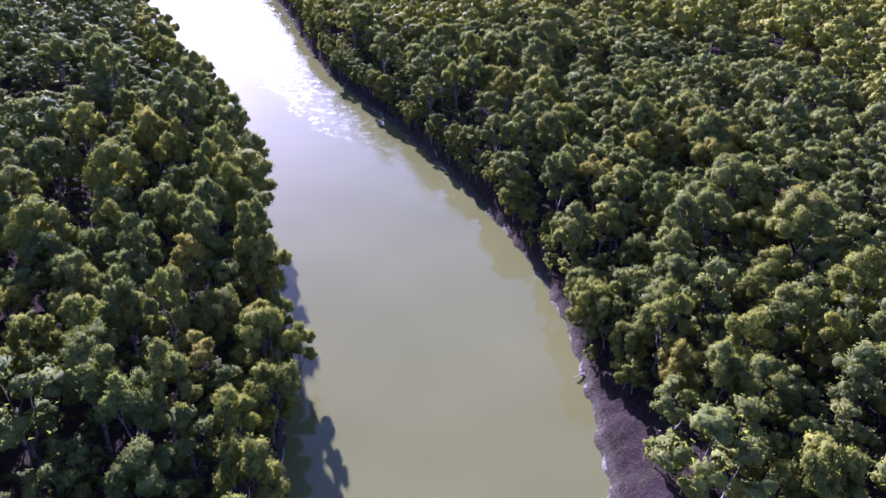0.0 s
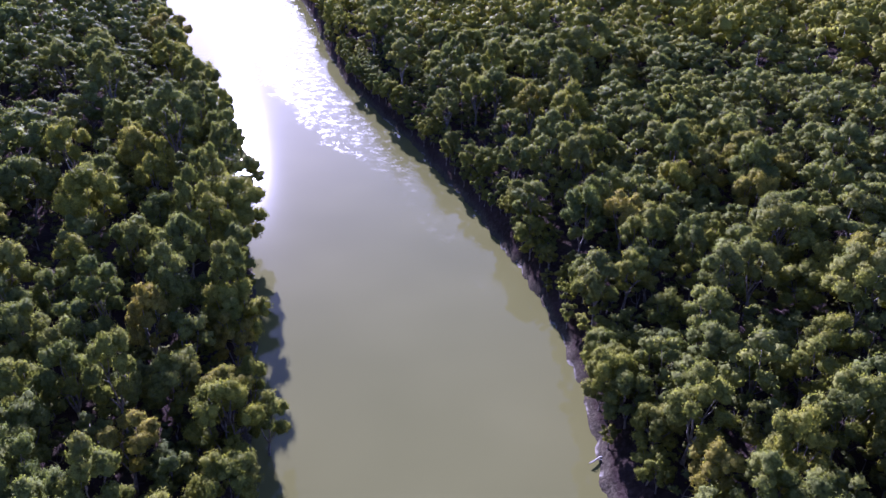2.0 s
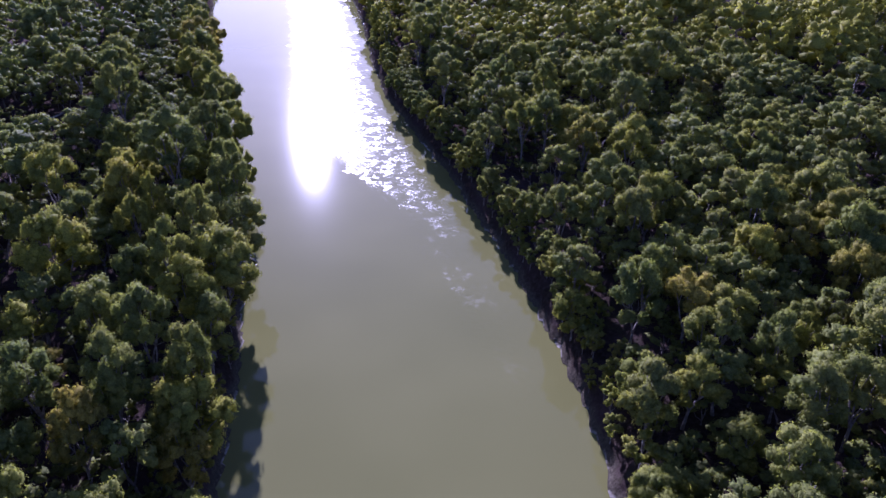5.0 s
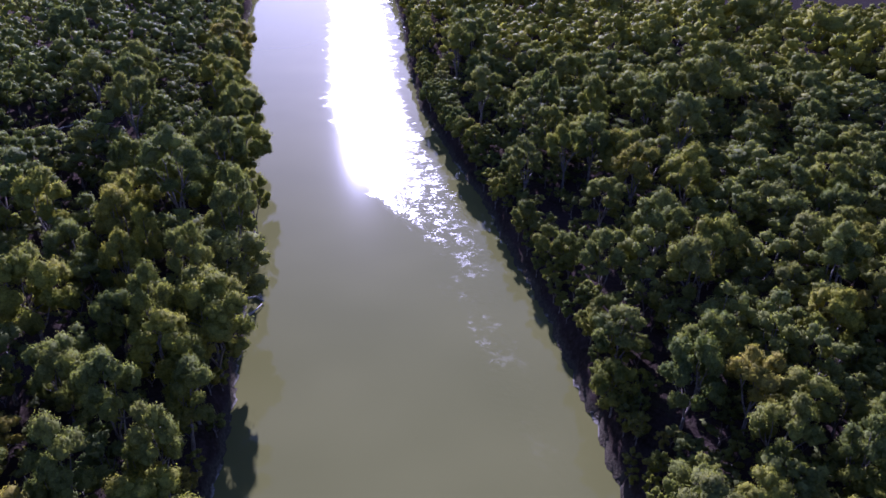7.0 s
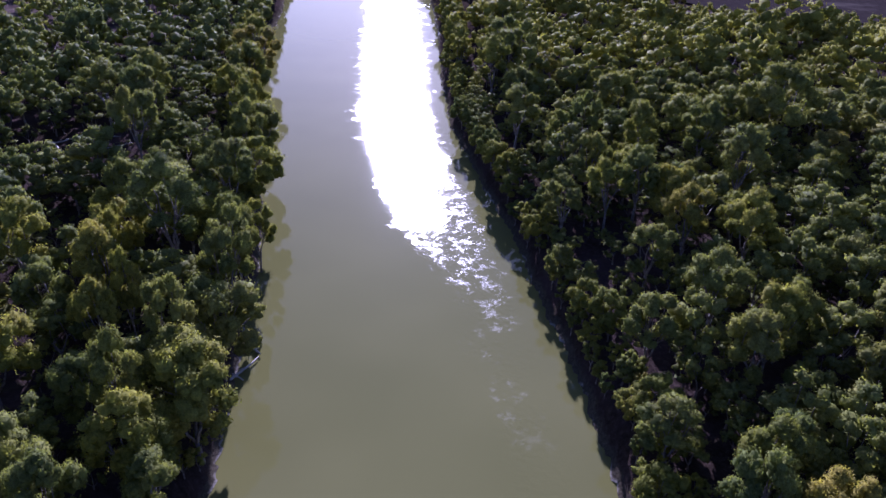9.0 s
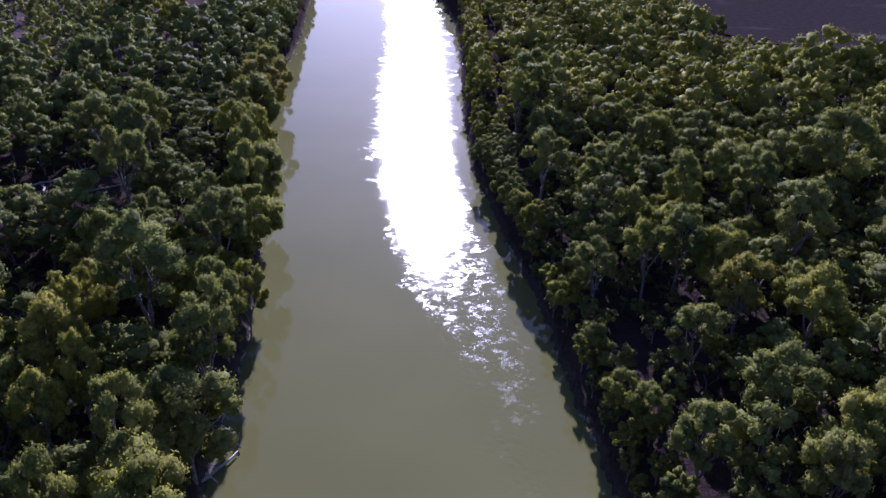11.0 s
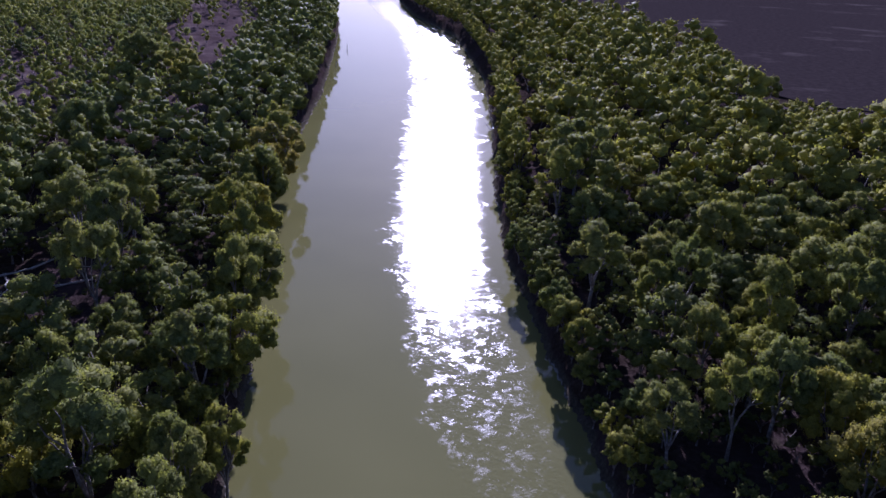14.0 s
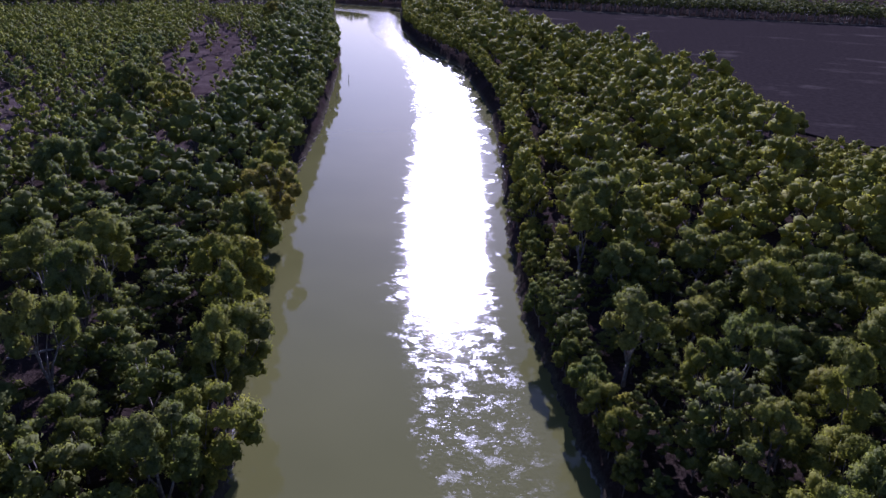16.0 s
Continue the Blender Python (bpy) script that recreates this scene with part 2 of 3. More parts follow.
def sprays(rng, centre, radius, count, size):
    """Leaf sprays: small pointed tufts all over the upper, outer side of a lobe. Returns points, triangles and outward ways."""
    d = unit(rng.normal(size=(count, 3)))
    d[:, 2] = np.where(d[:, 2] < -0.5, -d[:, 2], d[:, 2])
    at = centre + d * radius * (0.76 + 0.66 * rng.uniform(0, 1, (count, 1)) ** 1.3)
    n = unit(d + rng.normal(size=(count, 3)) * 0.40)
    hang = 0.5 * d + (0, 0, -0.45) + rng.normal(size=(count, 3)) * 0.55
    a = unit(hang - n * (hang * n).sum(axis=1, keepdims=True))
    b = np.cross(n, a)
    s = size * rng.uniform(0.6, 1.5, (count, 1))
    v = np.stack([at - a * s * 0.8 + b * s * 0.45, at - a * s * 0.8 - b * s * 0.45, at + a * s * 1.15 - n * s * 0.2], axis=1).reshape(-1, 3)
    return v, np.arange(count * 3).reshape(-1, 3), np.repeat(d, 3, axis=0)


def billow(crown, rng, centre, rad, lobes, leaves, size, heart, broad, flat=0.95):
    """A rounded billow of leaves: small lobes heaped over its upper side, as on a cauliflower."""
    ball, ball_f = BALL
    turn = rng.uniform(0, 6.28)
    for k in range(lobes + 1):
        if k == lobes:
            at, r = centre - (0, 0, 0.15 * rad), rad * 0.62
        else:
            up = 0.95 - 1.25 * (k + 0.5) / lobes + rng.uniform(-0.15, 0.15)
            w, c = turn + 2.4 * k + rng.normal() * 0.25, math.sqrt(max(0.0, 1 - up * up))
            at = centre + rad * rng.uniform(0.50, 0.72) * np.array([c * math.cos(w), c * math.sin(w), up * flat])
            r = rad * broad * rng.uniform(0.34, 0.52)
        size3 = r * np.array([rng.uniform(0.9, 1.15), rng.uniform(0.9, 1.15), rng.uniform(0.85, 1.05)])
        lump = 1 + 0.20 * np.sin(ball @ (rng.normal(size=3) * 3.0) + rng.uniform(0, 6)) + rng.normal(size=len(ball)) * 0.06
        v = at + ball * size3 * 0.80 * lump[:, None]
        crown.add(v, ball_f, None, unit(0.40 * ball + 0.30 * unit(v - centre) + 0.32 * unit(v - heart) + rng.normal(size=v.shape) * 0.16))
        v, t, d = sprays(rng, at, size3, int(leaves * (r / (0.48 * broad * rad)) ** 2), size)
        crown.add(v, t, None, unit(0.40 * d + 0.28 * unit(v - centre) + 0.30 * unit(v - heart) + (0, 0, 0.05) + np.repeat(rng.normal(size=(len(t), 3)), 3, axis=0) * 0.25))


def grow(seed, height, spread, heads, leaves, size, low=0.28, depth=0.33, fine=True, bulk=1.0, lobes=6, skirt=0.62, broad=1.0):
    """A gum tree of that height and crown radius: a forked trunk, limbs that part again, and a billow of leaves on each end. Returns its wood and its leaves."""
    rng = np.random.default_rng(seed)
    wood, crown = Heap(), Heap()
    r0 = 0.018 * height
    lean = np.append(rng.normal(size=2) * 0.03 * height, 0)
    heart = lean + (0, 0, height * (1 - depth))
    fork = lean * 0.5 + (0, 0, height * low * rng.uniform(0.9, 1.5))
    tube(wood, [(0, 0, -0.6), fork * (0.4, 0.4, 0.35), fork], [r0 * 1.4, r0 * 1.05, r0 * 0.85], 7 if fine else 4)
    turn = rng.uniform(0, 6.28)
    tips = []
    for k in range(heads):
        up = 1.0 - (1 + skirt) * (k + 0.5) / heads + rng.uniform(-0.14, 0.14)      # from the crown's top down
        up = max(min(up, 1.0), -skirt - 0.03)
        c, w = math.sqrt(1 - up * up), turn + 2.4 * k + rng.normal() * 0.3
        rad = bulk * spread * rng.uniform(0.25, 0.41)
        far = rng.uniform(0.56, 0.84)
        tips.append((heart + np.array([c * math.cos(w) * spread, c * math.sin(w) * spread, up * height * depth * 0.9]) * far, rad))
    mains = 4 if fine else 3
    for j in range(mains):
        own = [t for t in tips if int((math.atan2(t[0][1] - lean[1], t[0][0] - lean[0]) + math.pi + turn) / (2 * math.pi) * mains) % mains == j]
        if not own:
            continue
        knee = fork + (np.mean([t[0] for t in own], axis=0) - fork) * 0.55 + rng.normal(size=3) * 0.04 * spread
        tube(wood, [fork, (fork + knee) / 2 + rng.normal(size=3) * 0.05 * spread, knee], [r0 * 0.7, r0 * 0.52, r0 * 0.36], 6 if fine else 3)
        for n, (tip, rad) in enumerate(own):
            if fine:
                tube(wood, [knee, (knee + tip) / 2 + rng.normal(size=3) * 0.06 * spread, tip], [r0 * 0.34, r0 * 0.22, r0 * 0.08], 5)
            elif n % 2 == 0:
                tube(wood, [knee, tip], [r0 * 0.34, r0 * 0.1], 3)
    for tip, rad in tips:
        billow(crown, rng, tip, rad, lobes, leaves, size, heart, broad)
    return wood, crown


def drawn_in(pair, share):
    """The same tree made narrower, to be spread again where it stands."""
    for heap in pair:
        heap.v = [v * np.float32((share, share, 1)) for v in heap.v]
        heap.nor = [unit(n / np.float32((share, share, 1))) for n in heap.nor]
    return pair


# ---- the river's plan ----
RIGHT_BANK = [(30, -400), (34, -60), (32, 40), (30.6, 97), (30.2, 126), (29.2, 154), (26, 173), (16, 208), (0, 249), (-23.5, 302), (-48.5, 352), (-65, 386), (-86, 445),
              (-115, 537), (-154, 648), (-231, 817), (-322, 942), (-403, 1089), (-527, 1377), (-900, 1440), (-4500, 1500)]
LEFT_BANK = [(-20, -400), (-24, 0), (-26, 60), (-28, 95), (-34, 124), (-51, 186), (-66, 222), (-79, 255), (-100, 298), (-119, 328), (-139, 361), (-181, 449), (-228, 565),
             (-309, 738), (-370, 860), (-475, 1039), (-582, 1250), (-900, 1300), (-4500, 1350)]
RB, LB = np.array(RIGHT_BANK, float), np.array(LEFT_BANK, float)


def right_x(y):
    return np.interp(y, RB[:, 1], RB[:, 0])


def left_x(y):
    return np.interp(y, LB[:, 1], LB[:, 0])


def from_water(x, y):
    """Metres from the waterline: positive on land, negative on the river; and the side, 1 right and -1 left."""
    wob = 0.3 * np.sin(y * 0.11) + 0.3 * np.sin(y * 0.37 + 1.3) + 0.25 * np.sin(y * 0.83)
    xr, xl = right_x(y) + wob, left_x(y) - 0.8 * wob
    slope_r = (right_x(y + 4) - right_x(y - 4)) / 8
    slope_l = (left_x(y + 4) - left_x(y - 4)) / 8
    dr = (x - xr) / np.sqrt(1 + slope_r ** 2)
    dl = (xl - x) / np.sqrt(1 + slope_l ** 2)
    return np.maximum(dr, dl), np.where(dr > dl, 1, -1)


FLOOR = 7.0


def ground_z(x, y):
    d, side = from_water(x, y)
    wide = np.where(side > 0, np.interp(y, [140, 175], [4.8, 2.6]), 2.6)
    land = FLOOR * (1 - np.exp(-np.maximum(d, 0) / wide)) + 0.4 * np.sin(x * 0.043 + 1.1) * np.sin(y * 0.037) * np.clip(d / 20, 0, 1)
    bed = -3.0 * np.clip(-d / 8, 0, 1)
    return np.where(d > 0, land, bed)


def left_edge(y):
    """How far left the wood reaches: to the open ground."""
    return np.interp(y, [395, 412, 450, 484, 573, 640, 726, 792, 946, 1060, 1250], [-900, -268, -236, -240, -282, -318, -364, -400, -488, -560, -680])


def spaced(*stretches):
    return np.unique(np.concatenate([np.arange(a, b, s) for a, b, s in stretches]))


def build_ground():
    xs = spaced((-4600, -900, 370), (-900, -620, 16), (-620, -190, 3.5), (-190, 60, 1.5), (60, 300, 12), (300, 4700, 400))
    ys = spaced((-4600, -200, 400), (-200, 70, 15), (70, 480, 1.5), (480, 760, 2.5), (760, 1300, 6), (1300, 1500, 14), (1500, 4800, 400))
    gx, gy = np.meshgrid(xs, ys)
    v = np.stack([gx.ravel(), gy.ravel(), ground_z(gx.ravel(), gy.ravel())], axis=1)
    rough = (np.sin(v[:, 0] * 1.7 + v[:, 1] * 0.6) + np.sin(v[:, 1] * 1.3 - v[:, 0] * 0.8)) * 0.12
    v[:, 2] += rough * (v[:, 2] > 0.3)
    nx, ny = len(xs), len(ys)
    i = (np.arange(ny - 1)[:, None] * nx + np.arange(nx - 1)[None, :]).ravel()
    q = np.stack([i, i + 1, i + nx + 1, i + nx], axis=1)
    me = mesh_of("ground", v, [q], GROUND)
    layer = me.attributes.new("open", "FLOAT", "POINT")
    bare = np.clip((left_edge(v[:, 1]) + 4 - v[:, 0]) / 14, 0, 1) * np.clip((v[:, 1] - 396) / 12, 0, 1)
    layer.data.foreach_set("value", bare.astype(np.float32))
    ob = new("ground", me)
    tagged(ob, "brown leaf litter and bare clay sloping to the river", "ground", kind="structure")


def build_water():
    ys = spaced((-400, 150, 25), (150, 700, 5), (700, 1600, 20))
    fs = np.arange(-0.25, 1.26, 0.05)
    v, ripple, swell = [], [], []
    for y in ys:
        xl, xr = float(left_x(y)), float(right_x(y))
        along = np.interp(y, [160, 190, 230, 262, 300, 560, 1400], [0.0, 0.46, 0.54, 0.66, 0.90, 0.95, 0.9])
        edge = np.interp(y, [215, 262, 285, 300], [0.72, 0.69, 0.63, 0.57])
        wide = np.interp(y, [285, 345, 420], [0.0, 0.8, 1.0])
        for f in fs:
            v.append((xl + (xr - xl) * f, y, 0.0))
            swell.append(np.interp(y, [290, 340, 430, 700, 1000], [0.80, 0.80, 0.66, 0.80, 1.6]))
            near = along * np.interp(f, [edge - 0.12, edge + 0.04, 0.87, 0.95], [0, 1, 1, 0.15])
            ripple.append(max(near, 0.56 * wide * np.interp(f, [0.40, 0.62, 0.92, 0.99], [0.2, 1, 1, 0.3])))
    n = len(fs)
    i = (np.arange(len(ys) - 1)[:, None] * n + np.arange(n - 1)[None, :]).ravel()
    me = mesh_of("water", np.array(v), [np.stack([i, i + 1, i + n + 1, i + n], axis=1)], WATER)
    for key, values in (("ripple", ripple), ("swell", swell)):
        layer = me.attributes.new(key, "FLOAT", "POINT")
        layer.data.foreach_set("value", np.array(values, dtype=np.float32))
    tagged(new("water", me), "turbid olive-green river, calm with a rippled current", "river", kind="structure")


def build_field():
    edge = [(12, 648), (40, 622), (120, 612), (400, 600), (900, 640), (900, 1400), (172, 1425), (-7, 1400), (-200, 1400), (-372, 1405), (-345, 1300), (-275, 1115), (-215, 1072), (-152, 955), (-110, 905), (-60, 825), (-22, 740), (4, 690)]
    bm = bmesh.new()
    f = bm.faces.new([bm.verts.new((x, y, FLOOR + 0.75)) for x, y in edge])
    e = bmesh.ops.extrude_face_region(bm, geom=[f])
    bmesh.ops.translate(bm, vec=(0, 0, -1.2), verts=[g for g in e["geom"] if isinstance(g, bmesh.types.BMVert)])
    bmesh.ops.recalc_face_normals(bm, faces=bm.faces)
    me = bpy.data.meshes.new("field")
    bm.to_mesh(me)
    me.materials.append(FIELD)
    tagged(new("field", me), "dark tilled paddock with pale dusty streaks", "field", kind="structure")


def build_strip(name, line, wide, lift, mat, label, category):
    """A ribbon of bare or dry ground along a line."""
    p = np.array(line, float)
    v = []
    for i in range(len(p)):
        d = p[min(i + 1, len(p) - 1)] - p[max(i - 1, 0)]
        n = np.array([-d[1], d[0]]) / np.linalg.norm(d)
        for side in (-1, -0.45, 0.45, 1):
            x, y = p[i] + n * side * wide / 2
            v.append((x, y, FLOOR + lift - (0.35 if abs(side) == 1 else 0)))
    q = [[i * 4 + k, (i + 1) * 4 + k, (i + 1) * 4 + k + 1, i * 4 + k + 1] for i in range(len(p) - 1) for k in range(3)]
    tagged(new(name, mesh_of(name, np.array(v), [np.array(q)], mat)), label, category, kind="structure")


def plain_earth(name, dark, light):
    m, nt, bsdf, out = material(name)
    nt.links.new(ramp(nt, noise_at(nt, 0.7, 5.0, 0.7), [(0.3, dark), (0.7, light)]), bsdf.inputs["Base Color"])
    bsdf.inputs["Roughness"].default_value = 0.95
    bsdf.inputs["Specular IOR Level"].default_value = 0.0
    bumped(nt, noise_at(nt, 2.0, 4.0, 0.7), 0.6, 0.2, bsdf)
    return m


build_ground()
build_water()
build_field()
build_strip("track", [(2, 590), (6, 600), (14, 609), (40, 613), (120, 603), (400, 590), (880, 628)], 7.0, 0.8, plain_earth("track_dust", (0.10, 0.075, 0.068), (0.19, 0.15, 0.135)), "pale dusty track between wood and paddock", "track")
build_strip("verge", [(-318, 1412), (-200, 1408), (-7, 1408), (172, 1432), (890, 1408)], 16.0, 0.95, plain_earth("dry_grass", (0.10, 0.085, 0.06), (0.20, 0.17, 0.12)), "strip of dry pale grass beside the paddock", "verge")


# ---- where trees stand ----
def right_edge(y):
    """How far right the wood reaches: to the paddock's edge."""
    return np.interp(y, [600, 615, 640, 674, 738, 822, 903, 950, 1070, 1110, 1300, 1405], [900, 10, 4, -5, -33, -73, -124, -164, -229, -286, -360, -385])


def wooded(x, y, d=None, side=None):
    if d is None:
        d, side = from_water(x, y)
    if d < 2.5 or (side > 0 and y < 430 and d < (9 if y < 128 else 7 if y < 190 else 15)):
        return False
    if side > 0:
        return x < right_edge(y) and x < 0.64 * y + 45 and not (x > -6 and y > 588)
    if x < left_edge(y) or x < -60 - 1.15 * max(y - 150, 0) - 0.62 * min(y, 150):
        return False
    return (((x + 168) / 17) ** 2 + ((y - 298) / 26) ** 2) > 1


# Shaded hollows with low growth only: x, y and the two half-widths.
HOLLOWS = [(-106, 197, 13, 20), (-100, 172, 9, 11), (-90, 187, 7, 9), (-50, 170, 5, 8), (-87, 226, 6, 7), (-128, 250, 11, 11), (-150, 300, 11, 13), (-130, 318, 8, 11), (-16, 356, 8, 9), (-26, 382, 7, 9), (49, 261, 7, 8),
           (-134, 287, 9, 10), (-117, 271, 8, 8), (-119, 236, 9, 9), (-98, 219, 8, 8), (-72, 226, 5, 6), (-62, 181, 5, 8), (-46, 160, 5, 6), (-69, 162, 5, 6), (-138, 258, 8, 8), (-132, 325, 8, 8), (12, 279, 8, 8), (-14, 344, 7, 9)]


def in_hollow(x, y):
    return any(((x - a) / p) ** 2 + ((y - c) / q) ** 2 < 1 for a, c, p, q in HOLLOWS)


class Spots:
    """Keeps places apart."""

    def __init__(self, cell=16.0):
        self.cell, self.map = cell, {}

    def free(self, x, y, r, share):
        i, j = int(x // self.cell), int(y // self.cell)
        for a in range(i - 1, i + 2):
            for b in range(j - 1, j + 2):
                for px, py, pr in self.map.get((a, b), ()):
                    if (px - x) ** 2 + (py - y) ** 2 < (share * (r + pr)) ** 2:
                        return False
        return True

    def put(self, x, y, r):
        self.map.setdefault((int(x // self.cell), int(y // self.cell)), []).append((x, y, r))


spots = Spots()
rng = np.random.default_rng(7)
NEAR, FAR = [], []                    # x, y, height, crown radius


def base_z(x, y):
    return float(ground_z(np.array([x]), np.array([y]))[0])


def scatter(x0, x1, y0, y1, tries, into, share=0.72, most=100000):
    xs, ys = rng.uniform(x0, x1, tries), rng.uniform(y0, y1, tries)
    for x, y, d, side in zip(xs.tolist(), ys.tolist(), *(a.tolist() for a in from_water(xs, ys))):
        if len(into) >= most or not wooded(x, y, d, side) or in_hollow(x, y):
            continue
        swell = noise.noise((x * 0.036, y * 0.036, 3.0))                     # stands of tall trees, and lower ones between
        h = float(np.clip(rng.normal(18.5 if y < 430 else 22, 3.2 if y < 330 else 4.5) + (9 if y < 330 else 19) * swell, 8, 25 if y < 330 else 31)) * min(1.0, 0.78 + d / 30)
        r = h * (rng.uniform(0.28, 0.38) if y < 330 else rng.uniform(0.36, 0.48))
        if x > 4 and y > 535:
            h, r = rng.uniform(9, 14), rng.uniform(4, 6)                    # low growth along the paddock's track
        if spots.free(x, y, r, share):
            spots.put(x, y, r)
            into.append((x, y, h, r))


# Trees that stand out: x, y, height of the crown's top over the river, crown radius.
LEFT_LOWER = [(-93, 192, 33, 8), (-70, 151, 31, 5), (-53, 121, 32, 4), (-62, 123, 31, 4.5), (-69, 120, 29, 5), (-56, 152, 32, 4.5), (-38, 128, 22, 4.5), (-31.5, 129, 15, 4),
              (-46, 97, 33, 4.5), (-58, 98, 33, 5.5), (-49, 92, 30, 5), (-34.5, 94, 25, 4), (-58, 181, 29, 6), (-41, 145, 21, 4), (-52, 176, 25, 5), (-56, 141, 31, 4.5),
              (-36, 135, 20, 3.5), (-66, 191, 32, 4.5), (-59, 168, 33, 5), (-54, 182, 24, 4.5), (-46, 161, 31, 4.5), (-83, 216, 32, 3.5), (-68, 208, 34, 4), (-64, 205, 25, 5)]
LEFT_UPPER = [(-90, 243, 37.5, 8.5), (-72, 233, 34, 6), (-92, 222, 32, 5.5), (-99, 230, 33, 4.5), (-79, 250, 31, 5), (-100, 213, 26, 6), (-83, 207, 31, 4.5), (-116, 225, 33, 6),
              (-94, 274, 32, 6.5), (-81, 262, 22, 4), (-134, 291, 38, 6), (-172, 326, 32, 7), (-121, 330, 28, 6), (-90, 268, 19, 4), (-232, 390, 33, 9), (-212, 360, 28, 5),
              (-146, 312, 39, 7), (-106, 305, 30, 5.5), (-133, 342, 31, 6), (-158, 330, 36, 7), (-181, 444, 26, 5), (-141, 362, 25, 5), (-272, 504, 33, 9.5), (-316, 526, 36, 10), (-327, 536, 32, 9), (-305, 540, 28, 8), (-500, 960, 36, 11), (-520, 985, 34, 9)]
RIGHT_LOWER = [(31, 199, 28, 6), (32, 169, 25, 5), (52, 154, 28, 5), (32, 141, 20, 5), (43, 126, 29, 5.5), (67, 141, 25, 5), (68, 127, 27, 6.5), (84, 162, 33, 7),
               (49, 107, 26, 4.5), (56, 104, 27, 5), (59, 168, 29, 5.5), (73, 118, 28, 4.5), (19, 213, 24, 5), (34, 208, 26, 5), (30.5, 178, 21, 4.5), (39, 174, 23, 4.5),
               (44, 187, 29, 5), (55, 185, 29, 4.5), (82, 203, 28, 6), (66, 173, 28, 5), (46, 164, 20, 4.5), (33, 154, 16, 4.5), (49, 143, 25, 5), (54, 240, 24, 4.5)]
RIGHT_UPPER = [(13, 271, 27, 5.5), (26, 252, 30, 6), (15, 238, 28, 5), (33, 234, 30, 5), (17, 223, 20, 4.5), (35, 211, 26, 5.5), (41, 198, 28, 5), (49, 197, 25, 5),
               (63, 244, 30, 6), (59, 225, 26, 5.5), (-5, 320, 28, 4.5), (8, 306, 33, 6), (7, 250, 18.5, 4), (34, 282, 31, 6.5), (21, 286, 31, 6), (33, 319, 35, 6.5),
               (25, 344, 34, 6), (-9, 292, 26, 5), (1, 298, 30, 5), (-14, 299, 20, 3.5), (-15, 290, 15, 4), (-17, 319, 19, 4), (8, 331, 35, 6), (-17, 338, 28.5, 5)]
RIGHT_FAR = [(39, 97, 15, 3.5), (36.5, 122, 13, 3.5), (35, 137, 18, 5.2), (33.5, 145, 17, 5), (32, 152, 16, 4.5), (38.5, 129, 17, 4.5), (-11, 343, 33, 5), (-33, 347, 31, 6.5), (-53, 400, 32, 7), (-2, 612, 23, 6), (14.5, 612, 24, 5.5)]
for x, y, top, r in LEFT_LOWER + LEFT_UPPER + RIGHT_LOWER + RIGHT_UPPER + RIGHT_FAR:
    spots.put(x, y, r * 0.9)
    NEAR.append((x, y, top - base_z(x, y), r * 1.05))
y = 70.0
while y < 1400:
    for side in (1, -1):
        if side > 0 and y < 150:
            continue
        d, h = (rng.uniform(1.5, 4.0), rng.uniform(5, 14) if y < 430 else rng.uniform(15, 21)) if side > 0 else (rng.uniform(0.8, 2.4), rng.uniform(17, 23) + (7.5 if 300 < y < 430 else 3.5 if 180 < y < 301 else 0))
        d += 3.8 if y > 430 else -1.8 if side < 0 and 300 < y else 0
        r = h * (rng.uniform(0.29, 0.38) if side > 0 or y < 170 else rng.uniform(0.32, 0.40))
        x = float(right_x(y)) + d * 1.1 if side > 0 else float(left_x(y)) - d * 1.1
        if spots.free(x, y, r, 0.62) and not (side > 0 and y < 430 and rng.uniform() < 0.4):
            spots.put(x, y, r)
            (NEAR if y < 430 else FAR).append((x, y, h, r))
        if side > 0 and y < 430:                                             # a dense low fringe behind the bank
            for _ in range(3):
                fx, fy, fh = float(right_x(y)) + rng.uniform(4, 13), y + rng.uniform(-4, 4), rng.uniform(5, 9.5)
                if spots.free(fx, fy, fh * 0.36, 0.6):
                    spots.put(fx, fy, fh * 0.36)
                    FAR.append((fx, fy, fh, fh * 0.36))
    y += rng.uniform(5, 9) if y < 700 else rng.uniform(8, 13)
for x0, x1, y0, y1, n in ((30, 95, 60, 260, 180), (-130, -26, 60, 300, 240), (-90, 90, 255, 430, 300)):
    scatter(x0, x1, y0, y1, 5000, NEAR, 0.78, n)
scatter(22, 130, 40, 300, 9000, FAR, 0.78)
scatter(-170, -24, 40, 330, 9000, FAR, 0.78)
scatter(-100, 150, 300, 620, 12000, FAR, 0.78)
scatter(100, 440, 60, 620, 16000, FAR, 0.78)
scatter(-430, -120, 60, 520, 16000, FAR, 0.78)
scatter(-420, 40, 430, 900, 16000, FAR, 0.80)
scatter(-700, 0, 800, 1400, 12000, FAR, 0.80)

